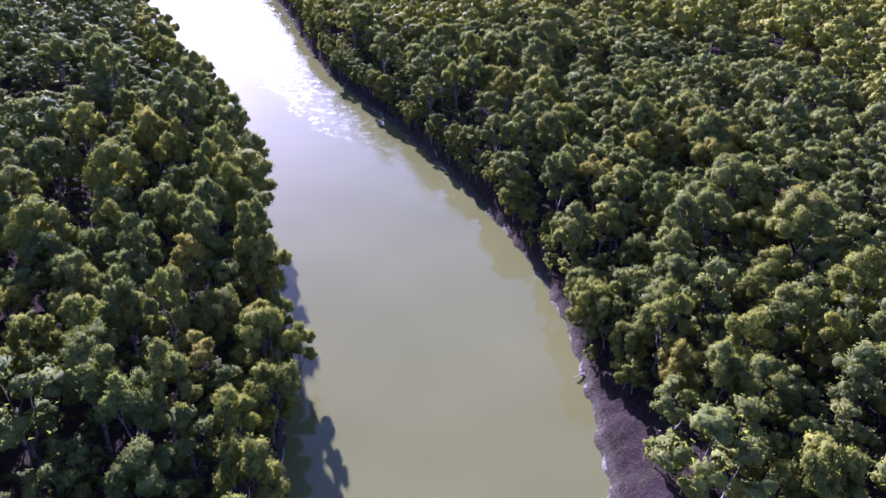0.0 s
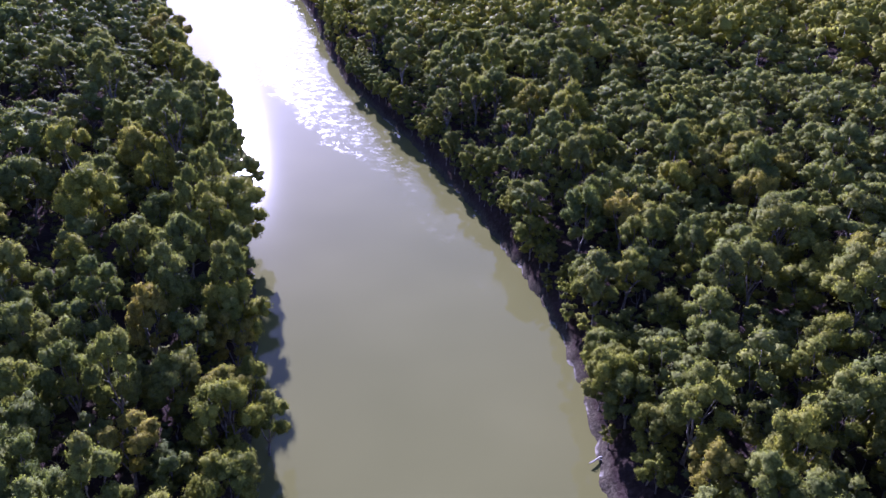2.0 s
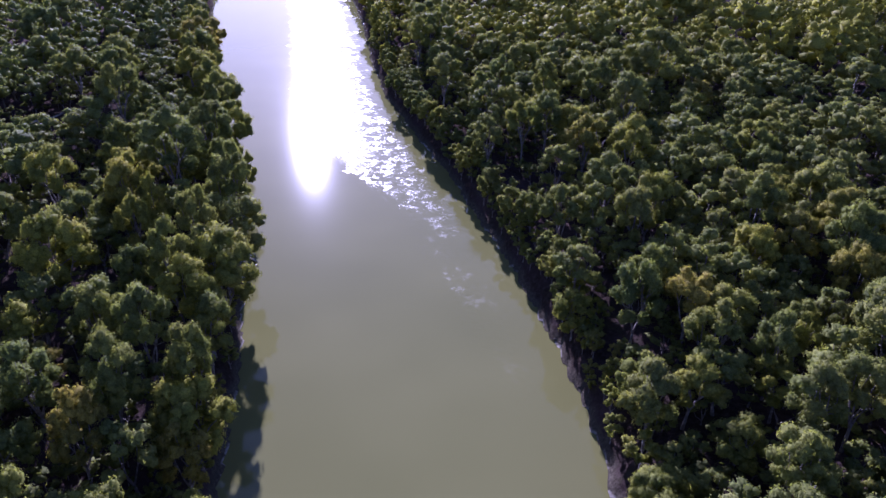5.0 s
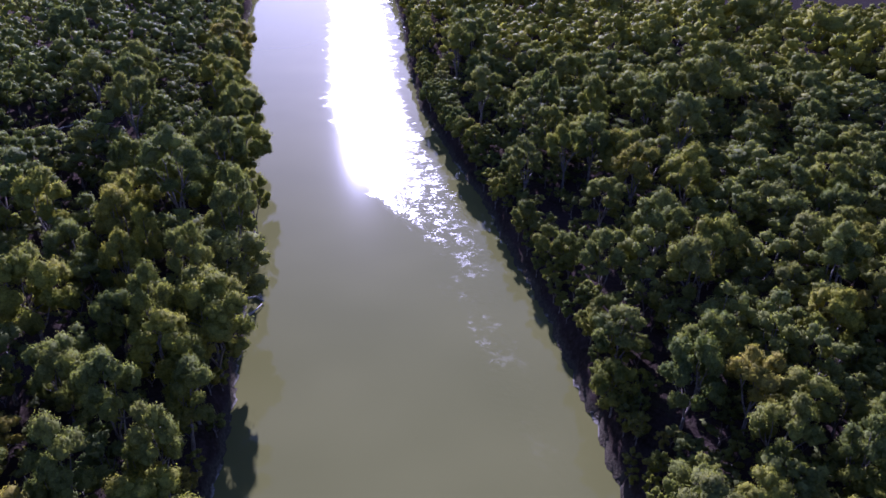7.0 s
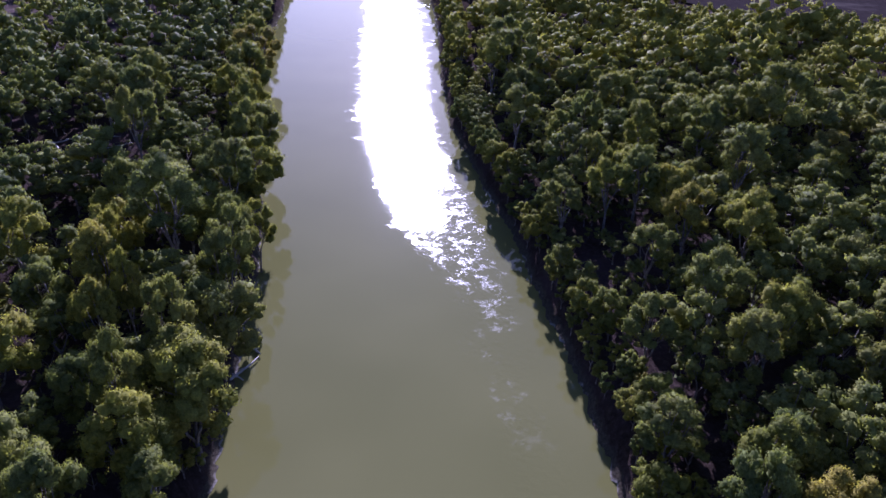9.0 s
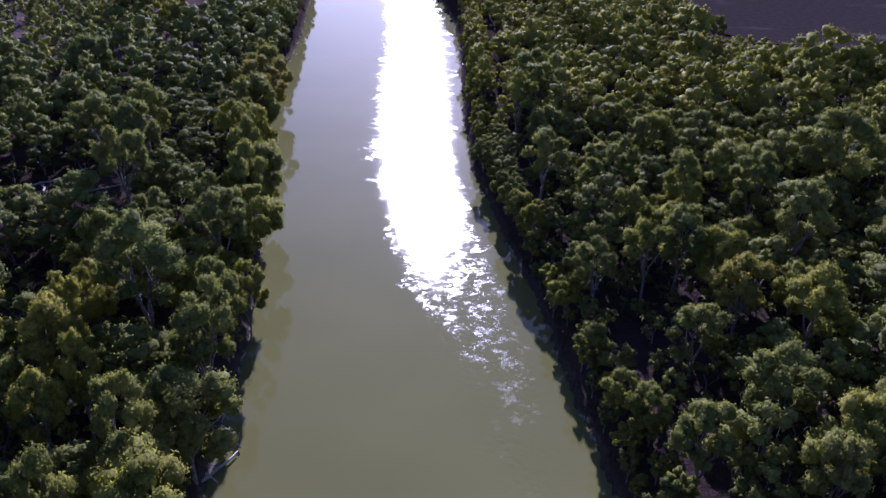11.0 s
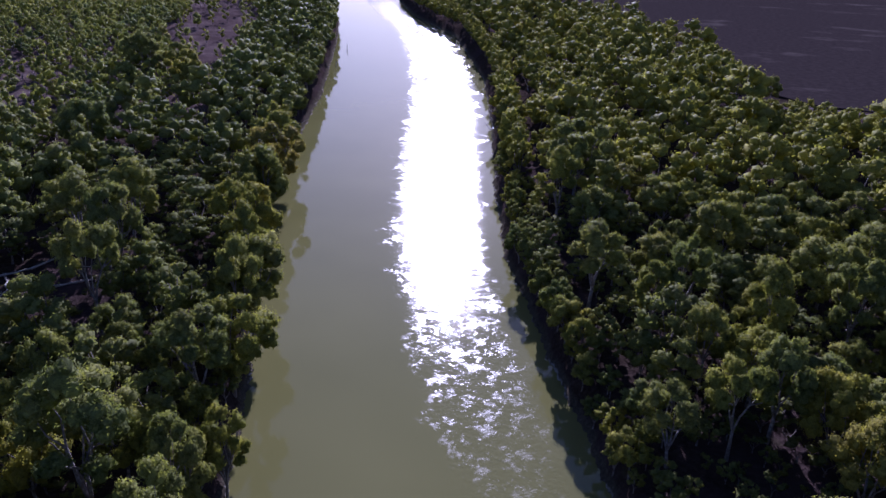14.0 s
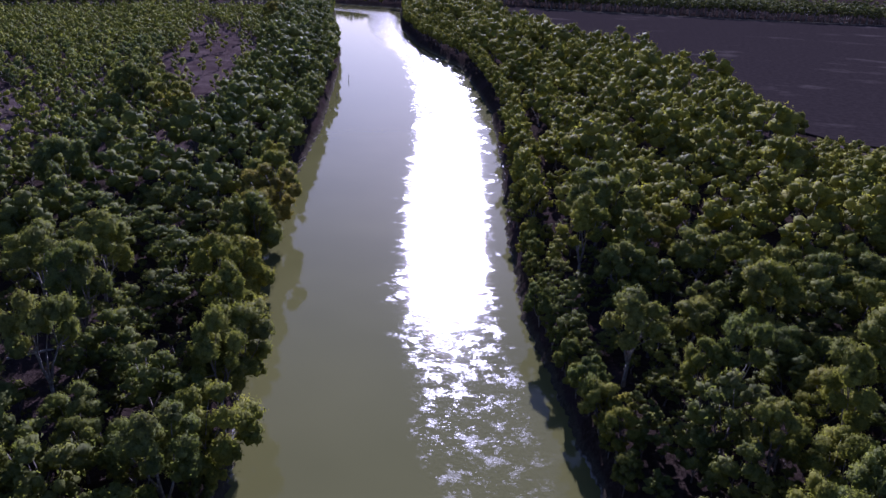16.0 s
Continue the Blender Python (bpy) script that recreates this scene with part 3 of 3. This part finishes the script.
SHAPES = []
for k in range(12):
    wood, crown = grow(100 + k, 20.0, 5.8, 11 + k % 5, 82, 0.175, 0.18 + 0.03 * (k % 3), 0.35 + 0.025 * (k % 5), bulk=1.08 - 0.03 * (k % 5), lobes=7 + k % 3)
    SHAPES.append((wood.mesh("trunk", BARK), crown.mesh("crown", LEAVES)))
for k in range(5):                    # broad, round crowns that reach far down
    wood, crown = drawn_in(grow(150 + k, 20.0, 8.2, 16 + k % 4, 70, 0.21, 0.15, 0.44, bulk=0.92, lobes=8, skirt=0.85), 5.8 / 8.2)
    SHAPES.append((wood.mesh("trunk", BARK), crown.mesh("crown", LEAVES)))
PATTERNS = [grow(300 + k, 20.0, 5.8, 10 + k % 3, 26, 0.30, 0.15, 0.40 + 0.03 * (k % 3), fine=False, bulk=1.12, lobes=5, skirt=0.8, broad=1.15) for k in range(6)]
SIMPLE = [drawn_in(grow(400 + k, 20.0, 7.6, 9 + k % 3, 16, 0.42, 0.1, 0.46, fine=False, bulk=1.10, lobes=3, skirt=0.8, broad=1.4), 5.8 / 7.6) for k in range(8)]


def standing(x, y, h, r, turn):
    return Matrix.Translation((x, y, base_z(x, y) - 0.1)) @ Matrix.Rotation(turn, 4, "Z") @ Matrix.Diagonal((r / 5.8, r / 5.8, h / 20.0, 1))


FIRST = {}
for n, (x, y, h, r) in enumerate(NEAR):
    k = 12 + n % 5 if r > 0.30 * h else n * 7 % 12
    m = standing(x, y, h, r, rng.uniform(0, 6.28))
    if k not in FIRST:
        tree = new("gum_tree")
        part("trunk", SHAPES[k][0], tree, "pale grey bark, forked limbs")
        part("crown", SHAPES[k][1], tree, "olive-green clumped leaves")
        tagged(tree, "river gum with pale forked trunk and clumped olive crown", "tree", "gum trees along the river")
        tree.matrix_basis = m
        FIRST[k] = tree
    else:
        s = FIRST[k].scale
        copy_thing(FIRST[k], m @ Matrix.Diagonal((1 / s[0], 1 / s[1], 1 / s[2], 1)))


def joined(name, places, shapes, label, leaves, category="woodland"):
    wood_all, crown_all = Heap(), Heap()
    shapes = [tuple(h.arrays() for h in pair) for pair in shapes]
    for n, (x, y, h, r) in enumerate(places):
        m = np.array(standing(x, y, h, r, rng.uniform(0, 6.28)))
        turned = np.linalg.inv(m[:3, :3])
        for (v, t, q, nor), dst in zip(shapes[n % len(shapes)], (wood_all, crown_all)):
            dst.add(v @ m[:3, :3].T + m[:3, 3], t, q, None if nor is None else unit(nor @ turned))
    top = new(name)
    part("trunks", wood_all.mesh("trunks", BARK), top)
    part("crowns", crown_all.mesh("crowns", leaves), top)
    tagged(top, label, category, kind="stuff")


LOW = []                              # small trees in the gaps of the wood
xs, ys = rng.uniform(-150, 100, 9000), rng.uniform(110, 430, 9000)
for x, y, d, side in zip(xs.tolist(), ys.tolist(), *(a.tolist() for a in from_water(xs, ys))):
    if len(LOW) < 420 and wooded(x, y, d, side) and not in_hollow(x, y) and spots.free(x, y, 2.4, 0.66):
        spots.put(x, y, 2.4)
        h = rng.uniform(4, 7.5)
        LOW.append((x, y, h, h * rng.uniform(0.32, 0.42)))
joined("understorey", LOW, SIMPLE, "small shaded gums growing between the tall trees", LEAVES)
MIDDLE = [p for p in FAR if p[1] < 400 and -200 < p[0] < 160]
BACK = [p for p in FAR if p not in MIDDLE]
joined("woodland", [p for p in MIDDLE if p[0] > right_x(p[1])], PATTERNS, "dense gum woodland with olive crowns beside the river", LEAVES)
joined("woodland", [p for p in MIDDLE if p[0] < left_x(p[1])], PATTERNS, "dense gum woodland with olive crowns behind the bank", LEAVES)
joined("riverside_wood", [p for p in BACK if p[0] > right_x(p[1])], SIMPLE, "gum trees filling the ground behind the bank", LEAVES)
joined("riverside_wood", [p for p in BACK if p[0] < left_x(p[1])], SIMPLE, "gum trees lining the bank and the clearing", LEAVES)


def build_bank_bushes():
    """Low growth that hangs over the water between the big trees."""
    wood, crown = grow(600, 8.0, 2.6, 10, 26, 0.22, 0.12, 0.40, bulk=1.0, lobes=4, skirt=0.9)
    meshes = (wood.mesh("stem", BARK), crown.mesh("crown", LEAVES))
    first, made = None, 0
    for _ in range(6000):
        y = rng.uniform(70, 520)
        side = 1 if rng.uniform() < 0.45 else -1
        d = rng.uniform(1.0, 7.0)
        x = float(right_x(y)) + d * 1.08 if side > 0 else float(left_x(y)) - d * 1.1
        if side > 0 and (y < 95 or (y < 133 and d < 6.2)):
            continue
        h = rng.uniform(5, 10)
        r = h * rng.uniform(0.27, 0.36)
        if made >= 240 or not bushes.free(x, y, r, 0.85):
            continue
        bushes.put(x, y, r)
        made += 1
        m = standing(x, y, h * 20 / 8.0, r * 5.8 / 2.6, rng.uniform(0, 6.28))
        if first is None:
            first = new("bank_bush")
            part("stem", meshes[0], first)
            part("crown", meshes[1], first)
            tagged(first, "low leafy gum regrowth hanging over the river bank", "bush", "bushes along the banks")
            first.matrix_basis = m
        else:
            s = first.scale
            copy_thing(first, m @ Matrix.Diagonal((1 / s[0], 1 / s[1], 1 / s[2], 1)))


def build_undergrowth():
    places = []
    for _ in range(12000):
        x, y = rng.uniform(-190, 130), rng.uniform(70, 440)
        if wooded(x, y) and bushes.free(x, y, 2.0, 1.0):
            h = rng.uniform(2.5, 7.5)
            bushes.put(x, y, 2.0)
            places.append((x, y, h * 20 / 8.0, h * rng.uniform(0.4, 0.6) * 5.8 / 2.6))
    # leaves in the darkened colour, in place of shade under the trees
    joined("undergrowth", places, [grow(620 + k, 8.0, 2.6, 3, 6, 0.45, 0.15, 0.42, False, 1.6, 2) for k in range(3)], "low shrubs under the gum trees, shade painted into their leaves", SHADED_LEAVES, "undergrowth")


bushes = Spots(8.0)
build_bank_bushes()
build_undergrowth()


# ---- beyond the river wood ----
def inside(x, y, poly):
    hit = False
    for (ax, ay), (bx, by) in zip(poly, poly[1:] + poly[:1]):
        if (ay > y) != (by > y) and x < ax + (y - ay) * (bx - ax) / (by - ay):
            hit = not hit
    return hit


def build_far_woods():
    places = []
    lines = [((-1020, 825), (-900, 860)), ((-900, 860), (-640, 1220)), ((-1100, 1460), (-330, 1470)), ((-330, 1470), (-320, 1440)), ((-320, 1440), (420, 1446))]
    for (ax, ay), (bx, by) in lines:
        run = math.hypot(bx - ax, by - ay)
        nx, ny = -(by - ay) / run, (bx - ax) / run
        for row in range(11):
            step = 11.0 if row < 4 else 20.0
            for k in range(int(run / step) + 1):
                f = (k + rng.uniform(-0.4, 0.4)) * step
                off = (row * 13 if row < 4 else 52 + (row - 4) * 26) + rng.uniform(-6, 6)
                h = rng.uniform(20, 29)
                places.append((ax + (bx - ax) * f / run + nx * off, ay + (by - ay) * f / run + ny * off, h, h * rng.uniform(0.32, 0.42)))
    # crowns in the darkened colour: painted shade that holds down the sunlight
    joined("far_woods", places, [grow(420 + k, 20.0, 5.8, 9, 7, 0.6, 0.25, 0.42, False, 1.0, 1, broad=1.5) for k in range(4)], "distant wood of tall trees with bare trunks, shade painted into the crowns", SHADED_LEAVES)


BARE = [(-412, 653), (-455, 723), (-484, 782), (-572, 904), (-638, 1006), (-542, 924), (-479, 873), (-415, 806), (-372, 723), (-347, 665), (-282, 562), (-300, 545), (-350, 592)]
SPARSE = [(-434, 542), (-432, 565), (-389, 545), (-340, 500), (-320, 455), (-520, 430)]


def build_saplings():
    shape = grow(500, 7.0, 1.7, 8, 12, 0.22, 0.06, 0.48, False, 1.75, 3, skirt=0.95, broad=1.3)
    near, rest = [], []
    gap = Spots(8.0)
    for _ in range(26000):
        x, y = rng.uniform(-1000, -262), rng.uniform(405, 1100)
        if x > left_edge(y) - 4 or y > 860 + (x + 900) * 1.38 - 10 or x < -40 - 1.2 * (y - 199):
            continue
        thin = 0.97 if inside(x, y, BARE) else (0.8 if inside(x, y, SPARSE) else 0.05)
        thin = max(thin, 0.75 * (noise.noise((x * 0.02, y * 0.02, 9.0)) > 0.12))
        if rng.uniform() < thin:
            continue
        h = rng.uniform(9.5, 17) + 3 * noise.noise((x * 0.012, y * 0.012, 5.0))
        r = h * rng.uniform(0.21, 0.28)
        if gap.free(x, y, r, rng.uniform(0.8, 1.15)):
            gap.put(x, y, r)
            (near if len(near) < 160 and y < 760 and x > -560 else rest).append((x, y, h * 20 / 7.0, r * 5.8 / 1.7))
    first = None
    meshes = (shape[0].mesh("stem", BARK), shape[1].mesh("crown", SCRUB))
    for x, y, h, r in near:
        m = standing(x, y, h, r, rng.uniform(0, 6.28))
        if first is None:
            first = new("sapling")
            part("stem", meshes[0], first)
            part("crown", meshes[1], first)
            tagged(first, "young bushy gum sapling on open brown ground", "sapling", "saplings on the open ground")
            first.matrix_basis = m
        else:
            s = first.scale
            copy_thing(first, m @ Matrix.Diagonal((1 / s[0], 1 / s[1], 1 / s[2], 1)))
    joined("sapling_scrub", rest, [grow(501 + k, 7.0, 1.7, 5, 9, 0.30, 0.06, 0.48, False, 2.1, 1, skirt=0.95, broad=1.5) for k in range(3)], "thicket of young bushy gum saplings", SCRUB, "scrub")


build_far_woods()
build_saplings()


# ---- fallen timber ----
def fallen_log(x0, y0, x1, y1, thick, seed, z0=0.35, z1=0.5, label="bleached fallen trunk lying along the water's edge"):
    """A bleached trunk lying from one place to another, with stubs of broken limbs."""
    g = np.random.default_rng(seed)
    a, b = np.array([x0, y0, z0]), np.array([x1, y1, z1])
    h = Heap()
    pts = [a + (b - a) * f + g.normal(size=3) * (0.25, 0.25, 0.08) * (0 < f < 1) for f in (0, 0.25, 0.5, 0.75, 1)]
    tube(h, pts, [thick, thick * 0.95, thick * 0.8, thick * 0.6, thick * 0.3], 8)
    run = np.linalg.norm(b - a)
    for k in range(int(3 + run / 6)):
        f = g.uniform(0.3, 0.98)
        p = a + (b - a) * f
        d = g.normal(size=3) * (1, 1, 0.5)
        d[2] = abs(d[2])
        d *= run * g.uniform(0.08, 0.22) / np.linalg.norm(d)
        tube(h, [p, p + d * 0.5 + (0, 0, 0.1), p + d], [thick * 0.4, thick * 0.25, thick * 0.08], 5)
    ob = new("fallen_log", h.mesh("fallen_log", DEADWOOD))
    tagged(ob, label, "log", "fallen logs")
    return ob


for k, row in enumerate([(-74, 236, -64, 230, 0.5), (-73, 228, -65.5, 232, 0.35), (-72, 224, -63, 221, 0.3), (-66, 218, -64, 229, 0.32), (-104, 304, -120, 329, 0.42), (-121, 331, -128, 343, 0.35),
                         (-166, 417, -190, 468, 0.55), (-192, 474, -205, 503, 0.45), (-88, 452, -97, 486, 0.5), (-98, 487, -110, 523, 0.45), (-112, 528, -121, 560, 0.5),
                         (33, 134, 28, 131, 0.22), (19, 203, 15, 211, 0.3), (4, 241, 0, 252, 0.3), (-15, 288, -20, 300, 0.35), (-44, 351, -39, 345, 0.3), (-128, 346, -138, 362, 0.4), (-40, 352, -48.5, 352.5, 0.22)]):
    fallen_log(*row, seed=40 + k)
for k, (x, y, turn, run) in enumerate([(-160, 284, 0.4, 9), (-168, 290, 1.9, 11), (-172, 300, 2.5, 8), (-163, 305, 0.9, 12), (-176, 311, 1.4, 9), (-158, 294, 2.9, 7), (-170, 316, 0.2, 8), (-180, 303, 1.0, 10)]):
    z = base_z(x, y) + 0.2
    fallen_log(x, y, x + run * math.cos(turn), y + run * math.sin(turn), 0.3, 70 + k, z, z + 0.3, "bleached fallen limb lying on bare forest ground")


def snag(x, y, h, seed):
    g = np.random.default_rng(seed)
    s = Heap()
    tube(s, [(x, y, -1.5), (x + 0.1, y, h * 0.5), (x + g.normal() * 0.4, y + 0.2, h)], [0.28, 0.22, 0.1], 6)
    tube(s, [(x + 0.1, y, h * 0.5), (x + 0.9, y + 0.3, h * 0.8)], [0.13, 0.05], 5)
    tagged(new("snag", s.mesh("snag", DEADWOOD)), "dead branch standing up out of the water", "snag", "snags in the river")


snag(-285, 712, 4.5, 1)
snag(-262, 650, 3.0, 2)


# ---- the wood goes on behind ----
def build_rear_wood():
    g = np.random.default_rng(77)
    places = []
    for x, y in zip(g.uniform(-190, 150, 5000).tolist(), g.uniform(-120, 150, 5000).tolist()):
        d, side = from_water(x, y)
        h = g.uniform(15, 23)
        r = h * g.uniform(0.32, 0.42)
        seen = x < 0.64 * y + 52 if side > 0 else x > -66 - 0.62 * y
        if d > 9 and not (seen and y > 38) and spots.free(x, y, r, 0.8):
            spots.put(x, y, r)
            places.append((x, y, h, r))
    joined("riverside_wood", places, SIMPLE, "gum trees on both banks behind the open water", LEAVES)


build_rear_wood()
